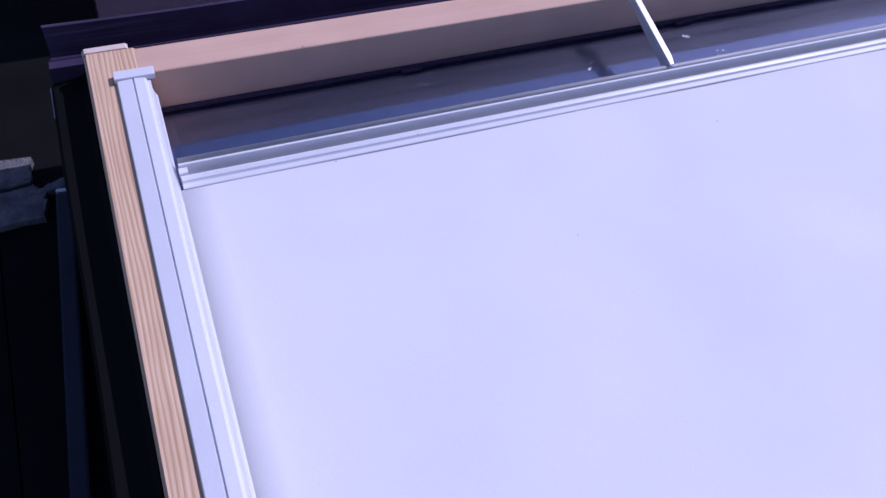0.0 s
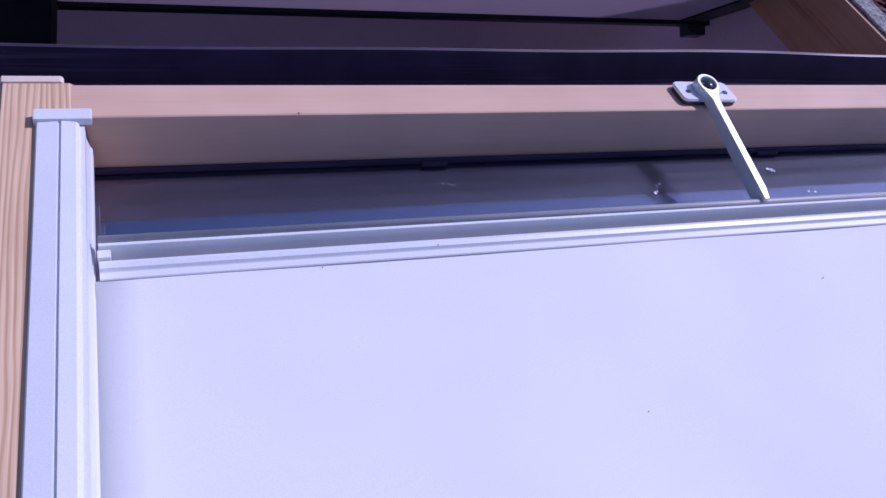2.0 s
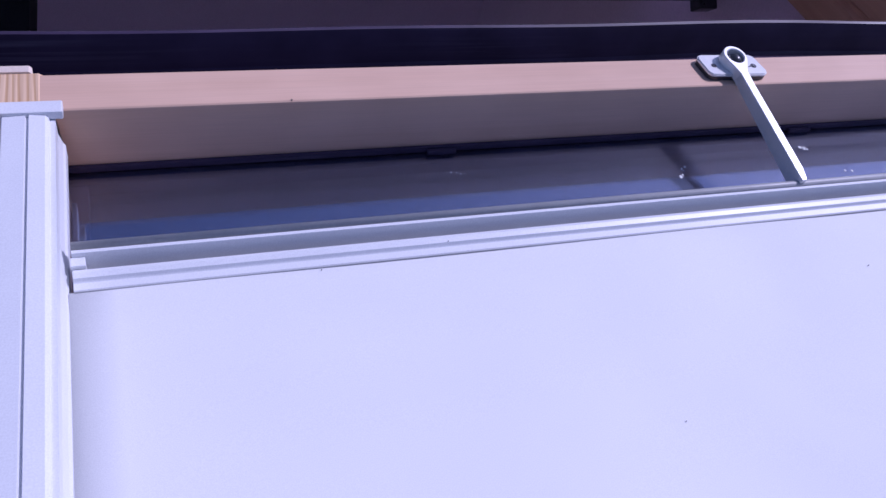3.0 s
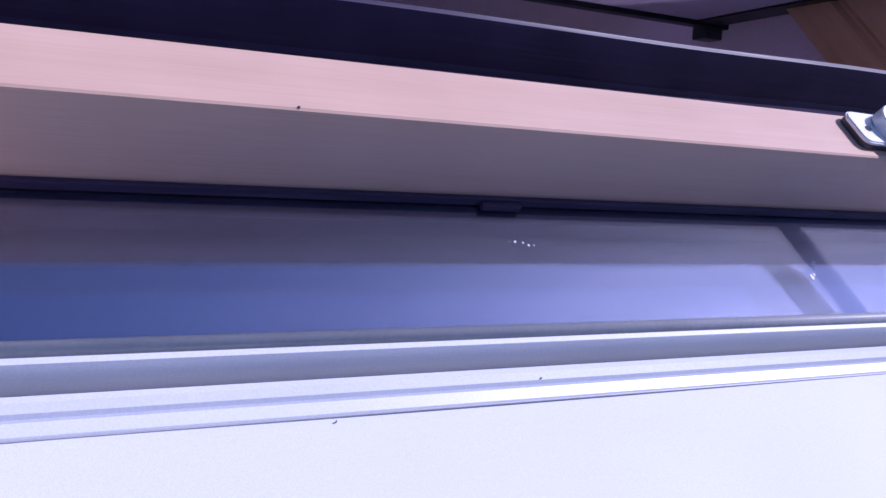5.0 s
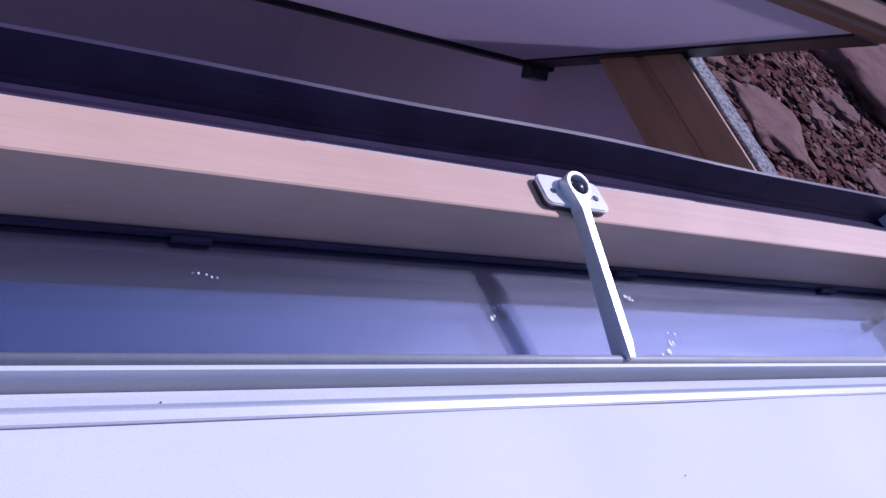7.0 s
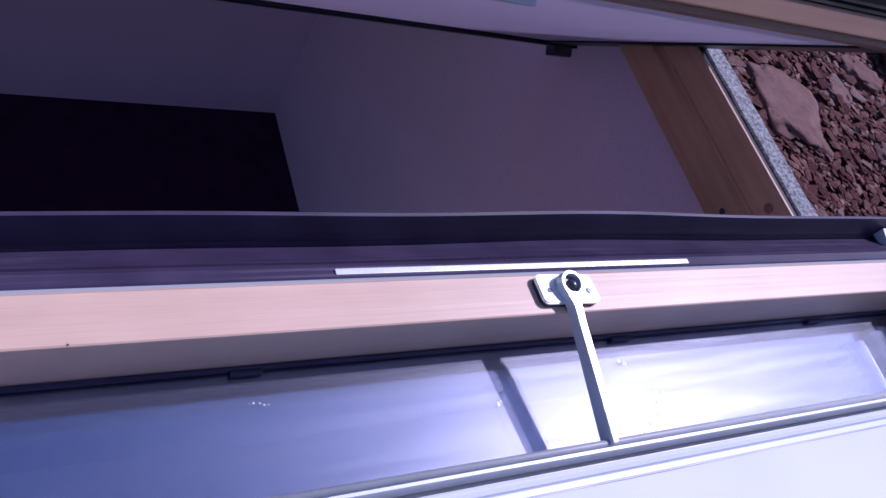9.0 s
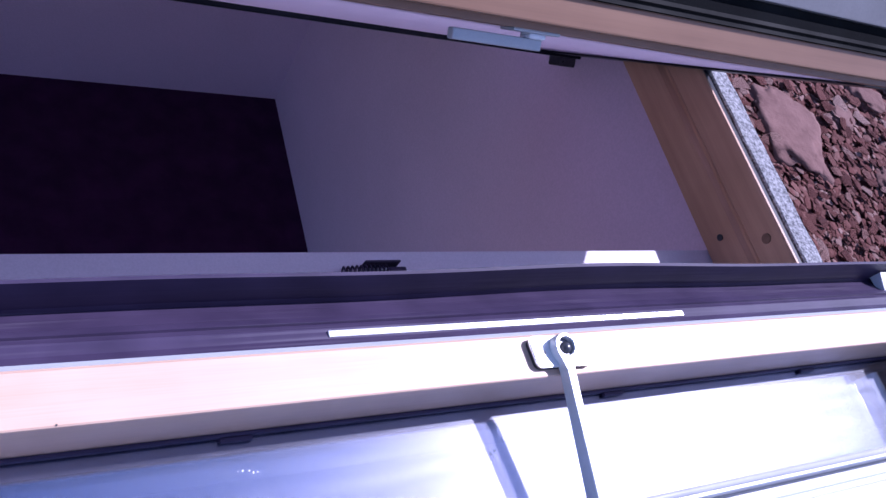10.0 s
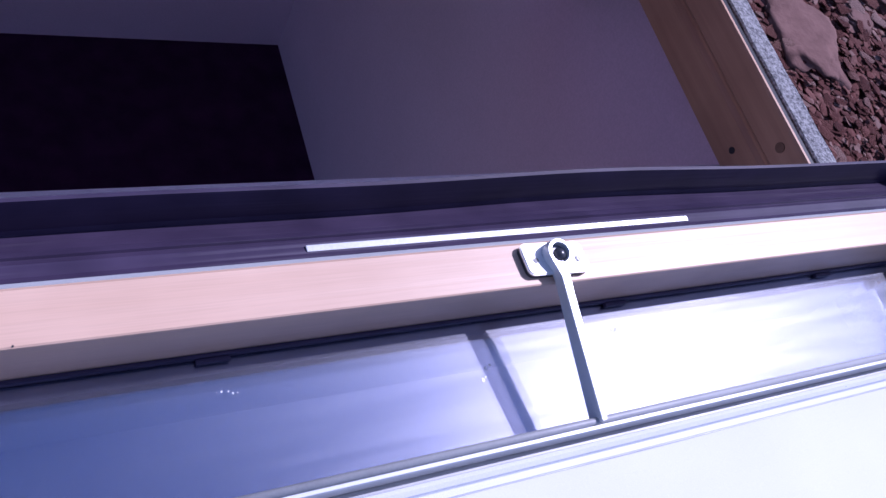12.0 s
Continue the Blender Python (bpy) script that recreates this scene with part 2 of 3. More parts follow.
def box(x0, x1, y0, y1, z0, z1, r=0.0, seg=2):
    bm = bmesh.new()
    bmesh.ops.create_cube(bm, size=1.0)
    for v in bm.verts:
        v.co = Vector((x0 + (v.co.x + 0.5) * (x1 - x0), y0 + (v.co.y + 0.5) * (y1 - y0), z0 + (v.co.z + 0.5) * (z1 - z0)))
    if r:
        bmesh.ops.bevel(bm, geom=bm.edges[:], offset=r, segments=seg, affect="EDGES", profile=0.6)
    return bm


def extrude(profile, axis, a, b, steps=1, wobble=None):
    """A closed outline drawn along x (profile of y, z) or along y (profile of x, z)."""
    bm = bmesh.new()
    rings = []
    for i in range(steps + 1):
        s = a + (b - a) * i / steps
        ring = []
        for u, w in profile:
            du, dw = wobble(s, u, w) if wobble else (0, 0)
            ring.append(bm.verts.new((s, u + du, w + dw) if axis == "x" else (u + du, s, w + dw)))
        rings.append(ring)
    n = len(profile)
    for r0, r1 in zip(rings, rings[1:]):
        for i in range(n):
            bm.faces.new((r0[i], r0[(i + 1) % n], r1[(i + 1) % n], r1[i]))
    bm.faces.new(rings[0])
    bm.faces.new(rings[-1][::-1])
    return bm


def disc_prism(cx, cy, z0, z1, r, n=28, bevel=0.0):
    bm = bmesh.new()
    bmesh.ops.create_cone(bm, cap_ends=True, segments=n, radius1=r, radius2=r, depth=z1 - z0)
    bmesh.ops.translate(bm, vec=(cx, cy, (z0 + z1) / 2), verts=bm.verts)
    if bevel:
        edges = [e for e in bm.edges if abs(e.verts[0].co.z - e.verts[1].co.z) < 1e-6]
        bmesh.ops.bevel(bm, geom=edges, offset=bevel, segments=2, affect="EDGES")
    return bm


def arc(cx, cy, r, a0, a1, n):
    return [(cx + r * math.cos(radians(a0 + (a1 - a0) * i / n)), cy + r * math.sin(radians(a0 + (a1 - a0) * i / n))) for i in range(n + 1)]


# ---- roof, frame and room ----
HALF = 0.651      # half the sash's width
FRAME = 0.706     # inner face of the fixed frame
roof = thing("roof", "flat roof with red-brown stone chips, coloured black where shade falls", "roof", kind="structure")
# The sash's shadow is put into this sheet's colour.
part("membrane", box(-1.7, -0.80, -2.3, 3, -0.50, -0.2085), SHADE_AND_TRIM_BLACK, roof)
part("membrane", box(0.790, 3, -2.3, 3, -0.50, -0.235), EARTH, roof, "red-brown earth under the chips")
part("membrane", box(-0.80, 0.79, 1.16, 3, -0.50, -0.235), EARTH, roof)
# Unseen black sheet added below the panes in place of the dark beneath.
part("membrane", box(-0.80, 0.79, -2.3, -0.12, -0.50, -0.30), SHADE_AND_TRIM_BLACK, roof)
# Out of view; its pale colour was chosen to reflect sun into the room.
ground = tagged(part("ground", box(-400, 400, -400, 400, -3.2, -3.0), SAND), "unseen ground far below the roof, made pale to bounce light into the room", "ground", kind="structure")

for b in ((2.9, 3.0, -2.3, 3.0), (-1.7, 2.899, 2.9, 3.0), (0.8905, 2.899, -2.3, -2.2)):
    tagged(part("wall_outer", box(*b, -3.0, -0.5005), SAND), "plain rendered outer wall under the flat roof", "wall", kind="structure")
FLOOR_Z, WALL_X, WALL_Y = -2.15, 0.762, 2.06
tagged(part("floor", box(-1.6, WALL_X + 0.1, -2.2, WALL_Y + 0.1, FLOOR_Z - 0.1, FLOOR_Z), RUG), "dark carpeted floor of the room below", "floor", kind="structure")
tagged(part("wall_east", box(WALL_X, 0.89, -2.2, WALL_Y, FLOOR_Z, -0.345), PLASTER), "plain lilac-white plastered wall", "wall", kind="structure")
tagged(part("wall_north", box(-1.6, 0.89, WALL_Y + 0.001, WALL_Y + 0.1, FLOOR_Z, -0.50), PLASTER), "plain lilac-white plastered wall", "wall", kind="structure")
tagged(part("wall_south", box(-1.6, 0.89, -2.3, -2.201, FLOOR_Z, -0.50), PLASTER), "plain lilac-white plastered wall", "wall", kind="structure")
# Opening out of view, added to let more sky light into the room.
west = tagged(new("wall_west"), "white wall with an unseen wide opening added to light the room", "wall", kind="structure")
for b in ((-2.2, WALL_Y, FLOOR_Z, -2.0), (-2.2, -2.0, -2.0, -0.50), (1.1, WALL_Y, -2.0, -0.50)):
    part("pier", box(-1.7, -1.6, *b), PLASTER, west)
part("ceiling_board", box(-1.6, -0.80, -2.2, WALL_Y, -0.54, -0.50), PLASTER, roof, "white ceiling board")

shaft = thing("shaft_lining", "white plastered lining of the skylight opening", "lining", kind="structure")
part("side_panel", box(-0.80, -0.772, -0.12, 1.16, -0.62, -0.30), PLASTER, shaft)
part("end_panel", box(-0.772, 0.762, 1.13, 1.16, -0.62, -0.30), PLASTER, shaft)
# Black cover, and an added block that hides the bright board behind the glass.
part("transom", box(-0.640, 0.762, -0.12, 0.115, -0.40, -0.310, 0.002), SHADE_AND_TRIM_BLACK, shaft, "transom, blackened to keep the glass above it dark")
part("upstand", box(-0.640, 0.695, -0.020, 0.1130, -0.3099, -0.125, 0.003), SHADE_AND_TRIM_BLACK, shaft, "black block added under the sash to keep the glass dark")
part("sill_panel", box(-0.640, 0.762, 0.1155, 0.282, -0.40, -0.346, 0.002), BOARD, shaft, "white window board in front of the opening")

frame_thing = thing("window_frame", "golden pine fixed frame of the roof window", "window frame", kind="structure")
bar = [(FRAME, -0.195), (FRAME - 0.002, -0.20), (FRAME - 0.002, -0.255), (FRAME + 0.004, -0.262), (FRAME + 0.004, -0.268),
       (FRAME - 0.004, -0.275), (FRAME - 0.004, -0.343), (FRAME + 0.045, -0.343), (FRAME + 0.045, -0.24), (FRAME + 0.006, -0.235), (FRAME + 0.0045, -0.195)]
part("side_bar", extrude(bar, "y", 0.02, 1.10), PINE_OLD, frame_thing)
part("side_bar", extrude([(-x, z) for x, z in bar], "y", 0.62, 1.10), PINE_OLD, frame_thing)
part("end_bar", box(-FRAME + 0.004, FRAME - 0.004, 1.05, 1.12, -0.343, -0.20, 0.004), PINE_SHADE_X, frame_thing)
part("seal", box(FRAME + 0.0065, FRAME + 0.0330, 0.02, 1.10, -0.2395, -0.206, 0.004), CLAD, frame_thing, "black rubber seal")
part("screw_hole", disc_prism(0, 0, -0.001, 0.001, 0.006, 16), STEEL_DARK, frame_thing, "dark screw hole").matrix_basis = pose(0.7015, 0.285, -0.307, 0, 90, 0)
part("screw_cover", disc_prism(0, 0, -0.001, 0.001, 0.009, 16), PINE_SHADE_X, frame_thing, "wooden plug").matrix_basis = pose(0.7035, 0.235, -0.225, 0, 90, 0)

felt = tagged(part("felt_strip", extrude([(0.7400, -0.235), (0.7400, -0.205), (0.743, -0.202), (0.786, -0.203), (0.791, -0.208), (0.791, -0.235)], "y", -0.10, 1.14, 60,
              lambda s, u, w: (0.0005 * math.sin(41 * s) + 0.0004 * math.sin(97 * s), 0.0006 * math.sin(60 * s + u * 90))), FELT),
              "grey granulated felt edging along the frame", "felt strip", kind="structure")

# Dark sheet added where only shade lies beside the frame.
part("flashing", box(-0.802, -0.642, -0.95, 0.615, -0.262, -0.2085), SHADE_AND_TRIM_BLACK, roof, "black sheet standing in for shade beside the frame")

# slate-blue cover bar, and slabs coloured for sunlit roof, beside the sash's other end
cover = thing("frame_cover", "slate-blue metal cover bar with a white end", "cover bar")
cover.matrix_basis = pose(-0.718, -0.010, 0, 0, 0, -3.9)
part("bar", box(-0.011, 0.009, -0.94, -0.0055, -0.2084, -0.193, 0.003), NAVY, cover)
part("end_cap", box(-0.010, 0.008, -0.0050, 0.000, -0.2084, -0.193, 0.001), WHITE, cover, "white end cap")


def shard(pts, z0, z1, seed, jag=0.003):
    """A flat broken slab: an outline with ragged edges."""
    rng = random.Random(seed)
    out = []
    for (ax, ay), (bx, by) in zip(pts, pts[1:] + pts[:1]):
        for k in range(6):
            f = k / 6
            j = 0 if k == 0 else rng.uniform(-jag, jag)
            out.append((ax + (bx - ax) * f + j, ay + (by - ay) * f + j))
    bm = bmesh.new()
    top = [bm.verts.new((x, y, z1 + rng.uniform(-0.001, 0.001))) for x, y in out]
    low = [bm.verts.new((x, y, z0)) for x, y in out]
    bm.faces.new(top)
    bm.faces.new(low[::-1])
    n = len(out)
    for i in range(n):
        bm.faces.new((top[i], low[i], low[(i + 1) % n], top[(i + 1) % n]))
    return bm


for k, pts in enumerate(([(-0.93, 0.014), (-0.93, 0.066), (-0.753, 0.057), (-0.757, 0.014)],
                         [(-0.93, -0.057), (-0.93, 0.008), (-0.757, 0.009), (-0.744, 0.001), (-0.736, 0.008), (-0.708, 0.014), (-0.706, 0.002), (-0.740, -0.006), (-0.745, -0.046)])):
    tagged(part("slate_piece", shard(pts, -0.2084, -0.199, k), SLATE), "rough grey slab beside the window, paled to stand for a sunlit patch", "slate", "slate pieces by the frame")

# ---- the sunlit sash ----
sash = thing("window_sash", "pine roof window sash turned inside up", "window sash")
rail = [(0.000, -0.003), (-0.003, 0.0), (-0.0413, 0.0), (-0.0425, -0.0010), (-0.0425, -0.060), (0.0, -0.060)]
part("bottom_rail", extrude(rail, "x", -0.6045, 0.6045, 24), PINE_X, sash)
stile = [(-HALF, -0.003), (-HALF + 0.003, 0.0005), (-0.5995, 0.0005), (-0.5895, -0.006), (-0.5895, -0.060), (-HALF, -0.060)]
for sgn in (1, -1):
    prof = [(x * sgn, z) for x, z in stile]
    part("stile", extrude(prof, "y", -0.985, -0.001), PINE_Y, sash)
    part("stile_end", extrude([(x * sgn, z) for x, z in [(-HALF - 0.001, -0.002), (-HALF + 0.002, 0.002), (-0.606, 0.002), (-0.604, 0.0), (-0.604, -0.060), (-HALF - 0.001, -0.060)]], "y", -0.0008, 0.0065), PINE_END, sash, "pale end grain")
part("top_rail", box(-0.589, 0.589, -0.985, -0.94, -0.060, 0.0, 0.003), PINE_X, sash)
for z in (-0.0645, -0.0805):
    part("glass_pane", box(-0.60, 0.60, -0.95, -0.035, z, z + 0.004), GLASS, sash, "clear pane of the double glazing")


def smear(points, size, seed):
    """A dried trail: small uneven flakes lying on the pane."""
    rng = random.Random(seed)
    bm = bmesh.new()
    for (ax, ay), (bx, by) in zip(points, points[1:]):
        for k in range(5):
            f = (k + rng.uniform(-0.3, 0.3)) / 5
            c = (ax + (bx - ax) * f + rng.uniform(-1, 1) * size, ay + (by - ay) * f + rng.uniform(-1, 1) * size)
            r0 = size * rng.uniform(0.3, 1.0)
            loop = [bm.verts.new((c[0] + r0 * rng.uniform(0.5, 1.2) * math.cos(q * 0.9), c[1] + r0 * rng.uniform(0.7, 1.6) * math.sin(q * 0.9), -0.06005)) for q in range(7)]
            bm.faces.new(loop)
    ex = bmesh.ops.extrude_face_region(bm, geom=bm.faces[:])
    bmesh.ops.translate(bm, vec=(0, 0, 0.0001), verts=[v for v in ex["geom"] if isinstance(v, bmesh.types.BMVert)])
    return bm


for k, (points, size) in enumerate((([(0.128, -0.106), (0.112, -0.128), (0.088, -0.146), (0.070, -0.175)], 0.0030), ([(0.092, -0.070), (0.096, -0.074)], 0.0022),
                                    ([(-0.288, -0.072), (-0.270, -0.076)], 0.0010), ([(-0.056, -0.086), (-0.066, -0.100)], 0.0018))):
    part("dried_smear", smear(points, size, 40 + k), WHITE, sash, "dried pale smear on the glass")
for b in ((-0.589, 0.589, -0.0570, -0.0350), (-0.589, 0.589, -0.950, -0.932), (-0.600, -0.5745, -0.931, -0.0575), (0.5745, 0.600, -0.931, -0.0575)):
    part("spacer", box(*b, -0.0763, -0.0647), RUBBER, sash, "dark spacer bar between the panes")
for x in (-0.30, 0.09, 0.40):
    part("glazing_packer", box(x, x + 0.026, -0.0500, -0.0462, -0.0602, -0.0555, 0.0008), RUBBER, sash, "black packer")
part("glazing_bead", box(-0.588, 0.588, -0.046, -0.0427, -0.0600, -0.054, 0.001), RUBBER, sash, "black glazing bead")
for b in ((-HALF - 0.004, HALF + 0.004, -0.038, 0.004), (-HALF - 0.004, HALF + 0.004, -0.99, -0.945), (-HALF - 0.004, -0.595, -0.9445, -0.0385), (0.595, HALF + 0.004, -0.9445, -0.0385)):
    part("cladding", box(*b, -0.094, -0.0815, 0.002), CLAD, sash, "black outer cladding")
part("edge_strip", extrude([(0.0005, -0.007), (0.0025, -0.0062), (0.0056, -0.0080), (0.0060, -0.030), (0.0005, -0.030)], "x", -0.603, 0.655, 8), ALU_GREY, sash, "pale aluminium edge strip")


def sway(s, u, w):
    k = max(0.0, (u - 0.03) / 0.045)
    return (k * (0.0022 * math.sin(5.2 * s + 0.6) + 0.0012 * math.sin(13 * s)), 0.5 * k * (0.0022 * math.sin(6.1 * s + 2) + 0.0008 * math.sin(17 * s)))


gasket = [(0.0063, -0.018), (0.0085, -0.021), (0.019, -0.0275), (0.030, -0.0295), (0.036, -0.0345), (0.0375, -0.0325), (0.046, -0.040), (0.0475, -0.043), (0.060, -0.051),
          (0.067, -0.054), (0.0695, -0.050), (0.0715, -0.032), (0.0735, -0.0155), (0.0765, -0.0145), (0.0765, -0.030), (0.0745, -0.062), (0.0056, -0.062)]
part("outer_gasket", extrude(gasket, "x", -0.69, 0.695, 160, sway), RUBBER, sash, "wavy black rubber weather gasket")
part("bright_strip", box(-0.205, 0.213, 0.0205, 0.0265, -0.0292, -0.0268, 0.0006), CHROME, sash, "bright metal strip")
for k in range(3):
    part("scuff", box(-0.123 + 0.05 * k * k, -0.119 + 0.05 * k * k, 0.0690, 0.0702, -0.052 - 0.002 * k, -0.0505 - 0.002 * k, 0.0003), WHITE, sash, "pale scuff")
part("corner_clip", extrude([(0.0330, -0.0440), (0.0345, -0.0415), (0.0690, -0.0330), (0.0700, -0.0500), (0.0400, -0.0480)], "x", 0.622, 0.676), WHITE, sash, "white corner clip")
side = [(0.6545, -0.030), (0.660, -0.034), (0.668, -0.036), (0.690, -0.040), (0.694, -0.046), (0.694, -0.085), (0.6545, -0.085)]
for sgn in (1, -1):
    part("side_gasket", extrude([(x * sgn, z) for x, z in side], "y", -0.99, -0.002 if sgn > 0 else 0.008, 40,
         lambda s, u, w: (0.0008 * math.sin(14 * s), 0.0008 * math.sin(9 * s))), SHADE_AND_TRIM_BLACK, sash, "black rubber side seal")
part("seal_tag", box(-0.6955, -0.6942, -0.035, 0.012, -0.062, -0.050, 0.0003), ALU, sash, "pale tag")
part("knot", disc_prism(-0.420, -0.0412, -0.0008, 0.0004, 0.0007, 10), STEEL_DARK, sash, "dark speck in the wood")

# ---- handle on the bottom rail ----
HX, HY = 0.002, -0.0205
def plate_outline(k):
    pts = []
    for cx, cy, a in ((0.0255, 0.0075, 0), (-0.0255, 0.0090, 90), (-0.0245, -0.0080, 180), (0.0275, -0.0095, 270)):
        pts += arc(cx * k, cy * k, 0.0068 * k, a, a + 90, 6)
    return pts


def slab(outline, cx, cy, z0, z1, bevel):
    bm = bmesh.new()
    f = bm.faces.new([bm.verts.new((cx + x, cy + y, z0)) for x, y in outline])
    ex = bmesh.ops.extrude_face_region(bm, geom=[f])
    bmesh.ops.translate(bm, vec=(0, 0, z1 - z0), verts=[v for v in ex["geom"] if isinstance(v, bmesh.types.BMVert)])
    bmesh.ops.recalc_face_normals(bm, faces=bm.faces)
    if bevel:
        bmesh.ops.bevel(bm, geom=[e for e in bm.edges if all(abs(v.co.z - z1) < 1e-6 for v in e.verts)], offset=bevel, segments=2, affect="EDGES")
    return bm


handle = part("handle", slab(plate_outline(0.985), 0.0015, -0.0210, -0.0005, 0.0045, 0), STEEL_DARK, sash, "satin nickel lever handle")
part("rose", slab(plate_outline(1.0), 0.0015, -0.0210, 0.0045, 0.0072, 0.001), NICKEL, handle, "nickel rose plate")
part("boss", disc_prism(HX, HY, 0.0072, 0.0115, 0.0105, 28, 0.001), STEEL_GREY, handle, smooth=False)
# lever: a ring-shaped head with a screw in it, and a straight flat arm that drops towards its tip
L = 0.146
head = arc(0, 0, 0.0122, 0, 180, 16)
outline = head + [(-0.0110, -0.006), (-0.0082, -0.013), (-0.0052, -0.022), (-0.0042, -L + 0.002), (-0.0036, -L), (0.0016, -L + 0.0005), (0.0040, -L + 0.013), (0.0036, -0.038), (0.0042, -0.020), (0.0080, -0.0125), (0.0112, -0.006)]
ring = arc(0.0004, -0.0003, 0.0088, 0, 345, 23)


def inset(loop, d):
    """The closed outline moved inwards by d."""
    out = []
    for k, (x, y) in enumerate(loop):
        (ax, ay), (bx, by) = loop[k - 1], loop[(k + 1) % len(loop)]
        n = Vector((ay - by, bx - ax)).normalized()
        out.append((x + n.x * d, y + n.y * d))
    return out


def ringed_slab(outer, inner, depth, chamfer):
    """A flat arm with a hole: chamfered upper edges, and an underside that depth(y) gives."""
    bm = bmesh.new()
    tops, lows = [], []
    for loop, d in ((outer, chamfer), (inner, -chamfer)):
        top = [bm.verts.new((x, y, 0.0)) for x, y in inset(loop, d)]
        mid = [bm.verts.new((x, y, -chamfer)) for x, y in loop]
        low = [bm.verts.new((x if y > -0.015 else 0.85 * x, y, -depth(y))) for x, y in loop]
        for a, b in ((top, mid), (mid, low)):
            for k in range(len(a)):
                m = (k + 1) % len(a)
                bm.faces.new((a[k], a[m], b[m], b[k]))
        tops.append(top)
        lows.append(low)
    for pair in (tops, lows):
        edges = [bm.edges.get((v[k], v[(k + 1) % len(v)])) for v in pair for k in range(len(v))]
        bmesh.ops.triangle_fill(bm, edges=edges, use_beauty=True, use_dissolve=False, normal=(0, 0, 1))
    bmesh.ops.recalc_face_normals(bm, faces=bm.faces)
    return bm


arm = ringed_slab(outline, ring, lambda y: 0.0095 if y > -0.015 else 0.0125 if y > -0.03 else 0.0175, 0.0007)
lever = part("lever", arm, NICKEL, handle, "satin nickel lever arm")
lever.matrix_basis = pose(HX - 0.0008, HY, 0.0170, 9.2, 0, 0.2)
part("socket", disc_prism(HX + 0.0004, HY, 0.0090, 0.0118, 0.0086, 24, 0.0004), STEEL_GREY, handle, "grey recessed socket")
ball = bmesh.new()
bmesh.ops.create_uvsphere(ball, u_segments=20, v_segments=12, radius=0.0062)
bmesh.ops.translate(ball, vec=(HX + 0.0016, HY - 0.0004, 0.0106), verts=ball.verts)
part("screw", ball, STEEL_DARK, handle, "round dark screw head", smooth=True)
lock = part("lock_mark", disc_prism(0.0245, -0.0245, 0.0060, 0.0078, 0.0030, 18, 0.0004), STEEL_DARK, handle, "small round lock button")
part("lock_slot", box(0.0238, 0.0252, -0.0268, -0.0222, 0.0070, 0.0081), STEEL_GREY, lock, "grey slot")
hook = [(0.0125 + 0.010 * f, -0.0300 + 0.0055 * math.sin(math.pi * f * 0.55)) for f in (0, 0.25, 0.5, 0.75, 1)]
part("catch", slab(hook + [(x, y - 0.0012) for x, y in hook[::-1]], 0, 0, 0.0066, 0.0078, 0), STEEL_GREY, handle, "small curved grey catch beside the button")
part("rose_screw", disc_prism(-0.0195, -0.0225, 0.0060, 0.0076, 0.0026, 16), STEEL_DARK, handle, "dark screw head")

# ---- roller blind, drawn most of the way across ----
blind = thing("roller_blind", "white roller blind drawn most of the way across the sash", "blind")
OPEN = 0.116
FX, FZ, BY = 0.5852, -0.0300, -0.0757 - OPEN
bmf = bmesh.new()
nx, ny = 40, 60
grid = []
for j in range(ny + 1):
    y = BY - (0.94 + BY) * (j / ny) ** 1.6
    rise = 0.0062 * math.exp((y - BY) / 0.05)
    grid.append([bmf.verts.new((-FX + 2 * FX * i / nx, y, FZ + rise + 0.0006 * noise.noise(Vector((i * 0.21, j * 0.17, 3))) + 0.0003 * math.sin(i * 0.5 + j * 0.13) + 0.0030 * (1 - math.exp((y - BY) / 0.06)) * noise.noise(Vector((i * 0.09 + y * 1.6, y * 1.3, 8))))) for i in range(nx + 1)])
for r0, r1 in zip(grid, grid[1:]):
    for i in range(nx):
        bmf.faces.new((r0[i], r0[i + 1], r1[i + 1], r1[i]))
ex = bmesh.ops.extrude_face_region(bmf, geom=bmf.faces[:])
bmesh.ops.translate(bmf, vec=(0, 0, -0.0012), verts=[v for v in ex["geom"] if isinstance(v, bmesh.types.BMVert)])
part("fabric", bmf, FABRIC, blind, "plain white blackout fabric", smooth=True)
hembar = part("hem_bar", extrude([(-0.0496, -0.0140), (-0.0500, -0.0125), (-0.0526, -0.0125), (-0.0530, -0.0145), (-0.0535, -0.0350), (-0.0600, -0.0350), (-0.0605, -0.0215),
              (-0.0613, -0.0190), (-0.0645, -0.0178), (-0.0680, -0.0190), (-0.0690, -0.0212), (-0.0698, -0.0220), (-0.0748, -0.0225), (-0.0755, -0.0232), (-0.0755, -0.044), (-0.0496, -0.044)],
              "x", -0.582, 0.582), ALU, blind, "white ridged aluminium pull bar")
hembar.location.y = -OPEN
part("groove_insert", box(-0.574, 0.574, -0.0598, -0.0537, -0.0349, -0.0330), ALU_GREY, hembar, "grey groove insert")
part("edge_tube", extrude(arc(-0.0462, -0.0135, 0.0033, 0, 345, 22), "x", -0.582, 0.582), TUBE, hembar, "grey round vinyl edging", smooth=True)
part("hem_line", box(-0.582, 0.582, -0.0762, -0.0756, -0.0238, -0.0228), ALU_GREY, hembar, "thin dark seam")
for sgn in (1, -1):
    part("bar_end", box(min(sgn * 0.574, sgn * 0.583), max(sgn * 0.574, sgn * 0.583), -0.0604, -0.0531, -0.0350, -0.0160, 0.0006), ALU, hembar)
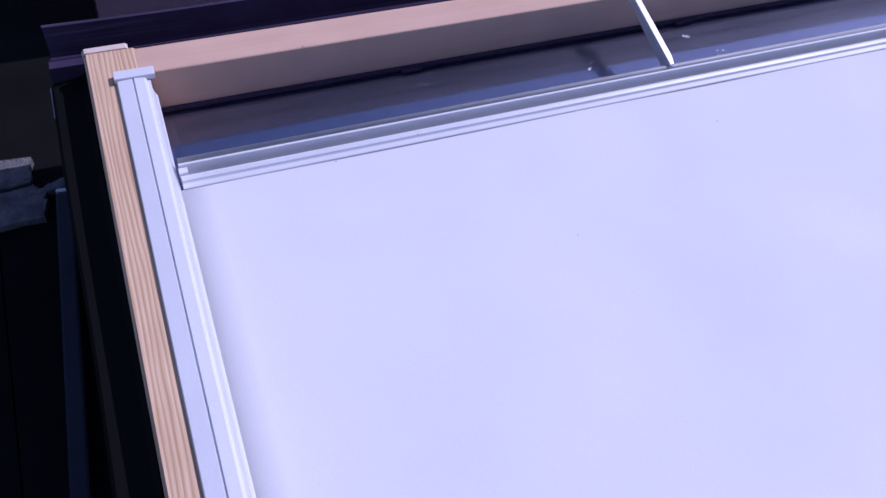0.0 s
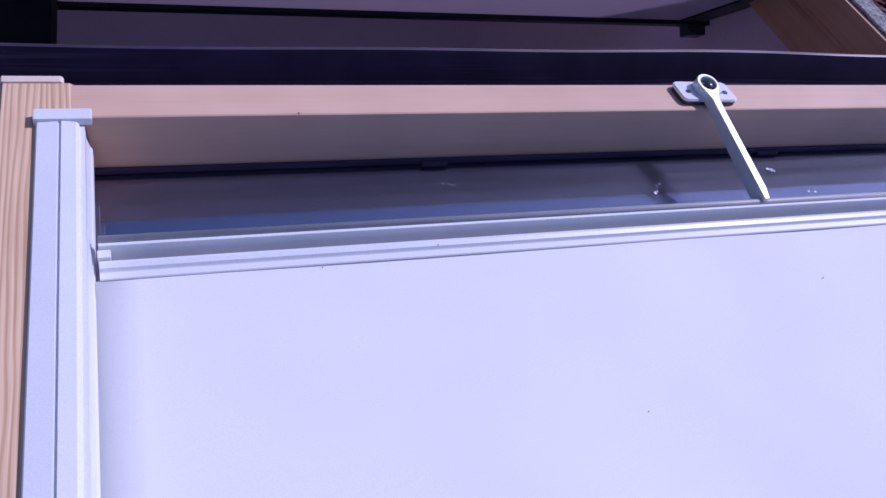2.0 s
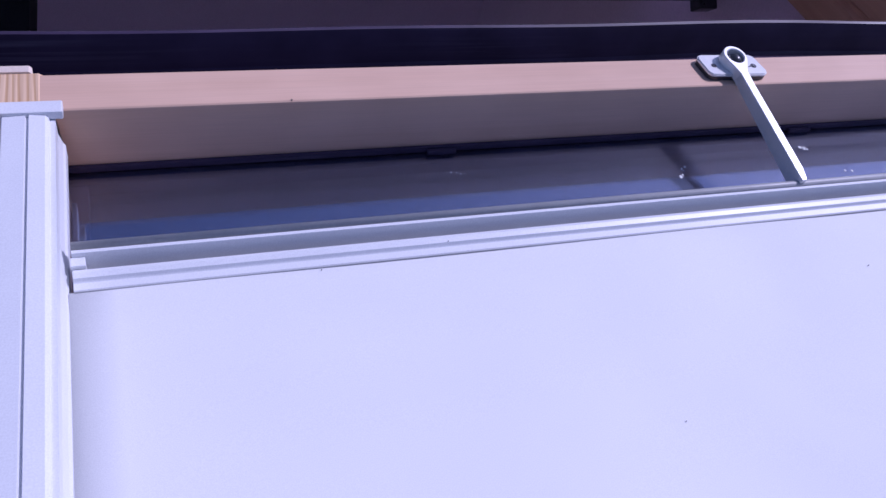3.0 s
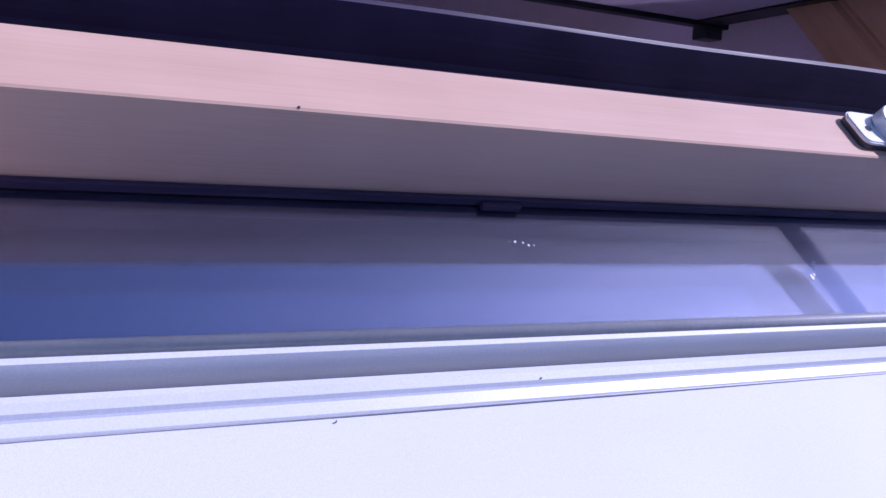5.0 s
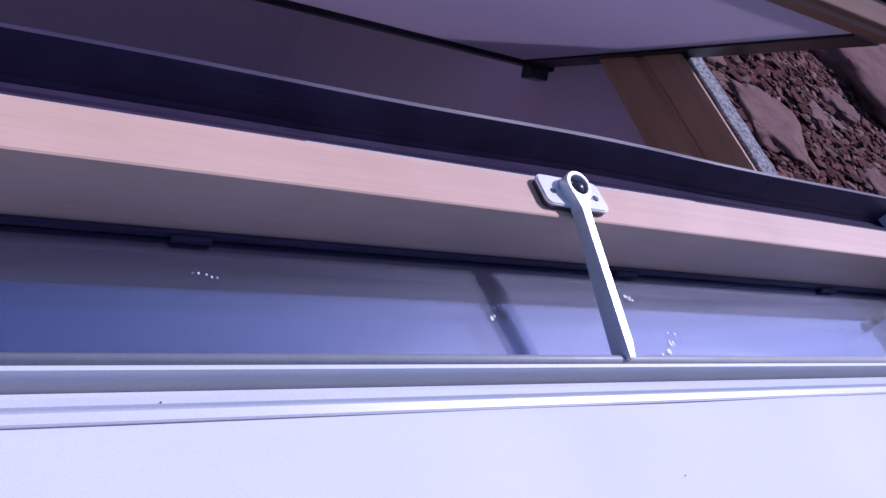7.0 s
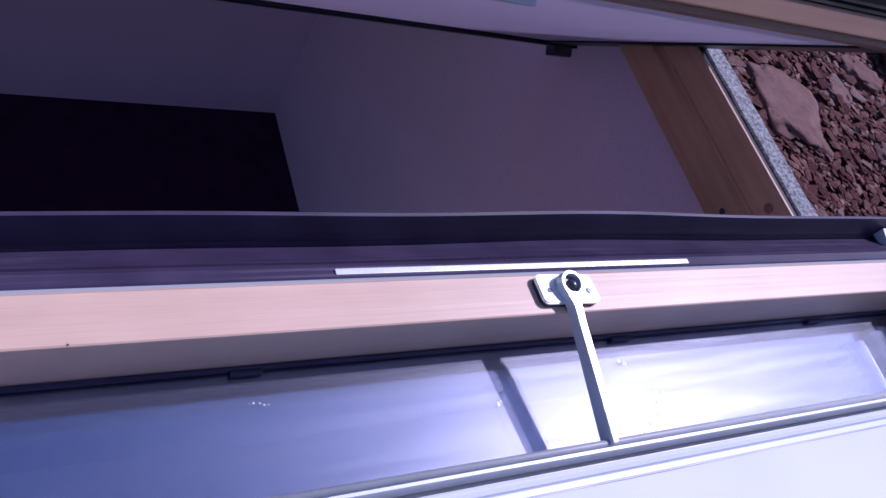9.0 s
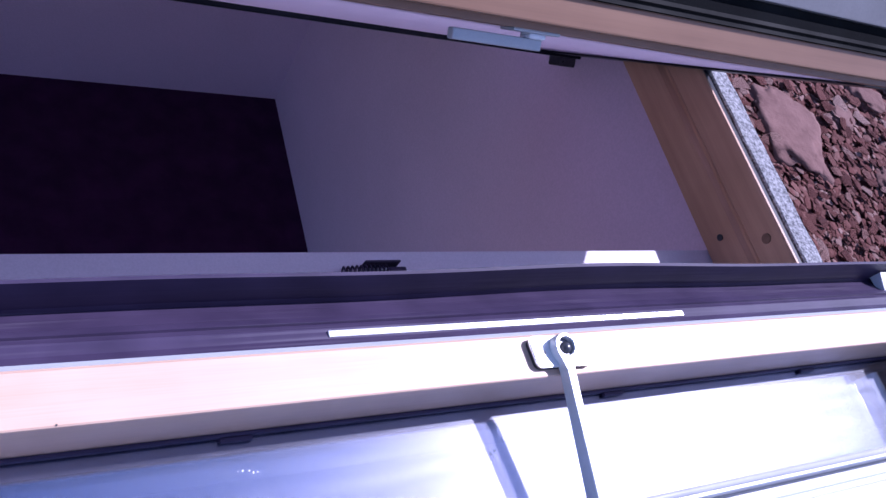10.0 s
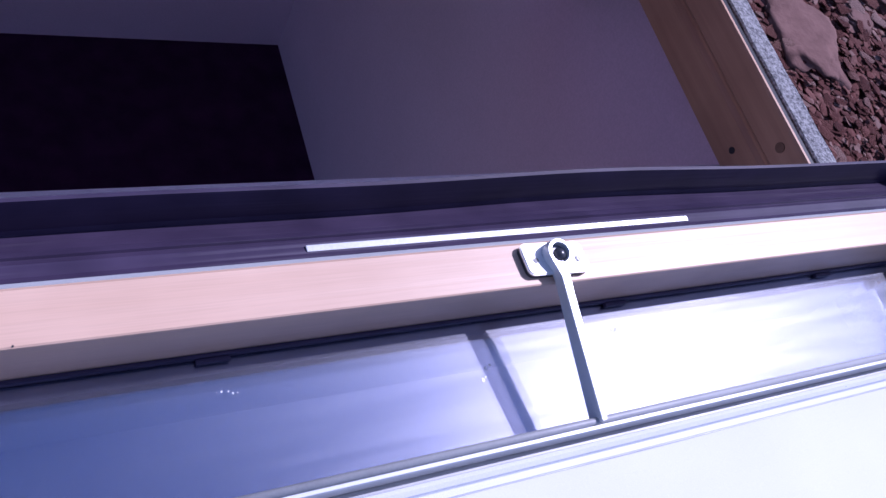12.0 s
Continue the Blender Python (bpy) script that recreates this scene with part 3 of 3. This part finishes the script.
for x, y in ((0.024, -0.246), (-0.425, -0.194), (-0.21, -0.350)):
    part("fly_speck", disc_prism(x, y, FZ - 0.001, FZ + 0.0012 + 0.0062 * math.exp((y - BY) / 0.05), 0.0003, 8), STEEL_DARK, blind)
for x, y in ((-0.33, -0.0675), (0.31, -0.066)):
    part("speck", disc_prism(x, y, -0.0200, -0.0182, 0.0004, 8), STEEL_DARK, hembar)
guide = [(-0.6225, 0.0008), (-0.6225, 0.0040), (-0.6215, 0.0050), (-0.6072, 0.0058), (-0.6066, 0.0040), (-0.6052, 0.0040), (-0.6046, 0.0062), (-0.5945, 0.0052), (-0.5925, 0.0035),
         (-0.5865, -0.0220), (-0.5850, -0.0250), (-0.5850, -0.0360), (-0.5885, -0.0360), (-0.5885, 0.0008)]
for sgn in (1, -1):
    gd = part("guide_rail", extrude([(x * sgn, z) for x, z in guide], "y", -0.94, -0.0525), ALU, blind, "white aluminium guide rail")
    x0, x1 = sorted((sgn * -0.6245, sgn * -0.5830))
    part("end_cap", box(x0, x1, -0.0540, -0.0415, 0.0010, 0.0080, 0.0010), ALU, gd, "grey-white end cap")
part("cassette", box(-0.60, 0.60, -0.985, -0.935, 0.0010, 0.032, 0.008, 3), ALU, blind, "white blind cassette")

# ---- the second sash, tilted in its frame, seen from its inner side ----
tilt = radians(45.3)
second = thing("window_sash", "tilted pine sash with a white blind beyond", "window sash", (0, 0.315, 0.073))
M2 = Matrix.Translation((0, 0.315, 0.073)) @ Matrix.Rotation(-tilt, 4, "X")
second.matrix_basis = M2
# own axes: x along the rail, y down the sash, -z the inner face
LEN2 = 0.818
part("inner_rail", box(-0.70, 0.745, -0.0030, 0.0270, -0.0012, 0.0075), PINE_SHADE_X, second, "reddish inner rail, its wood darkened for shade")
part("blind_fabric", box(-0.688, 0.676, 0.0275, LEN2 - 0.03, 0.000, 0.006), SHADE_TINT_CLOTH, second, "white blind fabric, tinted lilac for shade")
part("bottom_rail", box(-0.70, 0.775, -0.016, 0.0, 0.0065, 0.038, 0.002), PINE_SHADE_X, second)
part("gasket", extrude([(-0.020, 0.0385), (-0.018, 0.044), (-0.021, 0.047), (-0.017, 0.052), (-0.020, 0.062), (0.0, 0.062), (0.0, 0.0385)], "x", -0.73, 0.76), SHADE_AND_TRIM_BLACK, second, "ribbed black rubber gasket")
part("edge_channel", box(-0.73, 0.77, -0.012, 0.0, 0.0625, 0.074, 0.001), SHADE_AND_TRIM_BLACK, second, "dark metal channel")
part("cladding", box(-0.76, 0.79, -0.024, 0.002, 0.0745, 0.134, 0.001), CLAD_GREY, second, "grey sheet metal cladding")
part("end_clip", box(0.728, 0.760, -0.0185, -0.0165, 0.010, 0.034, 0.0006), WHITE, second, "white end clip")
part("lower_trim", box(-0.71, 0.765, LEN2 - 0.030, LEN2, -0.010, 0.030, 0.003), CLAD, second, "dark lower edge trim")
part("side_trim", box(0.6765, 0.745, 0.0275, LEN2 - 0.0305, -0.004, 0.030, 0.003), CLAD, second, "dark side trim")
part("side_trim", box(-0.71, -0.688, 0.0055, LEN2 - 0.0305, -0.004, 0.030, 0.003), CLAD, second, "dark side trim")
part("corner_block", box(0.717, 0.780, LEN2 - 0.012, LEN2 + 0.030, -0.030, 0.012, 0.004), STEEL_DARK, second, "dark plastic corner block")
h2 = part("handle", box(0.028, 0.090, 0.000, 0.026, -0.0045, -0.0005, 0.0015), ALU_GREY, second, "nickel lever handle turned sideways")
part("lever", box(-0.040, 0.072, 0.007, 0.019, -0.022, -0.010, 0.002), ALU_GREY, h2)
part("boss", box(0.052, 0.074, 0.003, 0.023, -0.0105, -0.0040, 0.003), ALU, h2)

# ---- coiled cable on the window board ----
coil_bm = bmesh.new()
for k in range(11):
    c = Vector((-0.020 + 0.0062 * k, 0.245, -0.350 + 0.010 + 0.004 * math.sin(k * 0.2)))
    m = Matrix.Translation(c) @ Matrix.Rotation(radians(84), 4, "Y")
    ring = []
    for a in range(12):
        q = 2 * math.pi * a / 12
        ring.append([coil_bm.verts.new(m @ Vector(((0.009 + 0.0018 * math.cos(p)) * math.cos(q), (0.009 + 0.0018 * math.cos(p)) * math.sin(q), 0.0018 * math.sin(p)))) for p in (0, 2.09, 4.19)])
    for a in range(12):
        for p in range(3):
            coil_bm.faces.new((ring[a][p], ring[a][(p + 1) % 3], ring[(a + 1) % 12][(p + 1) % 3], ring[(a + 1) % 12][p]))
coil = tagged(part("coiled_cable", coil_bm, RUBBER, None, "", True), "black coiled cable with a plug lying on the white window board", "cable")
part("plug", box(0.046, 0.074, 0.238, 0.252, -0.346, -0.334, 0.003), RUBBER, coil, "dark plug")
part("tie", box(0.010, 0.064, 0.256, 0.259, -0.346, -0.328, 0.001), RUBBER, coil, "dark flat tie")
part("tail", extrude([(0.2415, -0.346), (0.2415, -0.338), (0.2465, -0.338), (0.2465, -0.346)], "x", -0.048, -0.028), WHITE, coil, "white cable tail")

# ---- stone chips beside the frame ----
CH0 = 0.800


def chip_mesh(seed, flat):
    """A worn flake with rounded, uneven edges."""
    rng = random.Random(seed)
    bm = bmesh.new()
    bmesh.ops.create_icosphere(bm, subdivisions=1, radius=1.0)
    sx, sy = rng.uniform(0.8, 1.35), rng.uniform(0.6, 1.0)
    off = Vector((seed * 3.1, seed * 1.7, 0))
    for v in bm.verts:
        n = 1 + 0.6 * noise.noise(v.co * 1.4 + off) + 0.25 * noise.noise(v.co * 3.5 + off)
        v.co = Vector((v.co.x * sx * n, v.co.y * sy * n, max(-0.8, min(0.7, v.co.z * n)) * flat))
    me = bpy.data.meshes.new("chip")
    bm.to_mesh(me)
    bm.free()
    me.materials.append(CHIPS)
    return me


chip_shapes = [chip_mesh(k, 0.14 + 0.03 * (k % 5)) for k in range(12)]
small_shapes = [chip_mesh(100 + k, 0.16 + 0.04 * (k % 5)) for k in range(10)]
bed = tagged(new("stone_chips"), "bed of red-brown stone chips beside the frame", "stone chips", kind="structure")
rng = random.Random(5)
for k in range(300):
    x = CH0 + 0.50 * rng.random() ** 1.2
    y = 0.16 + 0.56 * rng.random()
    s = rng.choice((0.007, 0.009, 0.011, 0.013, 0.016, 0.020))
    ob = new("chip", chip_shapes[k % 12])
    ob.parent = bed
    ob.matrix_basis = pose(x, y, -0.226 + rng.uniform(0, 0.010), rng.uniform(-12, 12), rng.uniform(-12, 12), rng.uniform(0, 360)) @ Matrix.Diagonal((s, s, s, 1))


def scatter(name, count, x0, x1, y0, y1, size, mt, label, z, seed):
    verts, faces = [], []
    shapes = [([tuple(v.co) for v in me.vertices], [tuple(p.vertices) for p in me.polygons]) for me in small_shapes]
    r_ = random.Random(seed)
    for _ in range(count):
        vs, fs = r_.choice(shapes)
        s = r_.uniform(*size)
        m = pose(r_.uniform(x0, x1), r_.uniform(y0, y1), z + r_.uniform(-0.004, 0.008), r_.uniform(-14, 14), r_.uniform(-14, 14), r_.uniform(0, 360)) @ Matrix.Diagonal((s, s, s, 1))
        base = len(verts)
        verts += [tuple(m @ Vector(v)) for v in vs]
        faces += [tuple(i + base for i in f) for f in fs]
    me = bpy.data.meshes.new(name)
    me.from_pydata(verts, [], faces)
    me.materials.append(mt)
    return tagged(new(name, me), label, "stone chips", kind="stuff")


scatter("chip_bed", 26000, 0.795, 2.0, 0.0, 1.5, (0.005, 0.013), CHIPS, "small red-brown stone chips", -0.232, 8)


def flat_stone(k, x, y, s, height, stretch):
    """A worn flat stone lying in the chips."""
    bm = bmesh.new()
    bmesh.ops.create_icosphere(bm, subdivisions=4, radius=1.0)
    for v in bm.verts:
        n = 1 + 0.4 * noise.noise(v.co * 1.3 + Vector((k * 5.0, 1, 0))) + 0.24 * noise.noise(v.co * 3.5 + Vector((k, 0, 0))) + 0.10 * noise.noise(v.co * 10 + Vector((k, 4, 0)))
        v.co = Vector((x + v.co.x * s * n, y + v.co.y * s * stretch * n, -0.226 + max(-0.6, min(0.72, v.co.z * n)) * height))
    tagged(part("stone", bm, CLAY, None, "", True), "pale reddish flat stone among the chips", "stone", "stones among the chips")


for k, place in enumerate(((0.925, 0.475, 0.088, 0.020, 1.25), (1.26, 0.60, 0.050, 0.018, 1.0), (1.17, 0.36, 0.045, 0.016, 1.1),
                           (1.12, 0.53, 0.034, 0.014, 1.2), (0.87, 0.66, 0.040, 0.014, 1.2), (1.58, 0.78, 0.230, 0.060, 1.1))):
    flat_stone(k, *place)
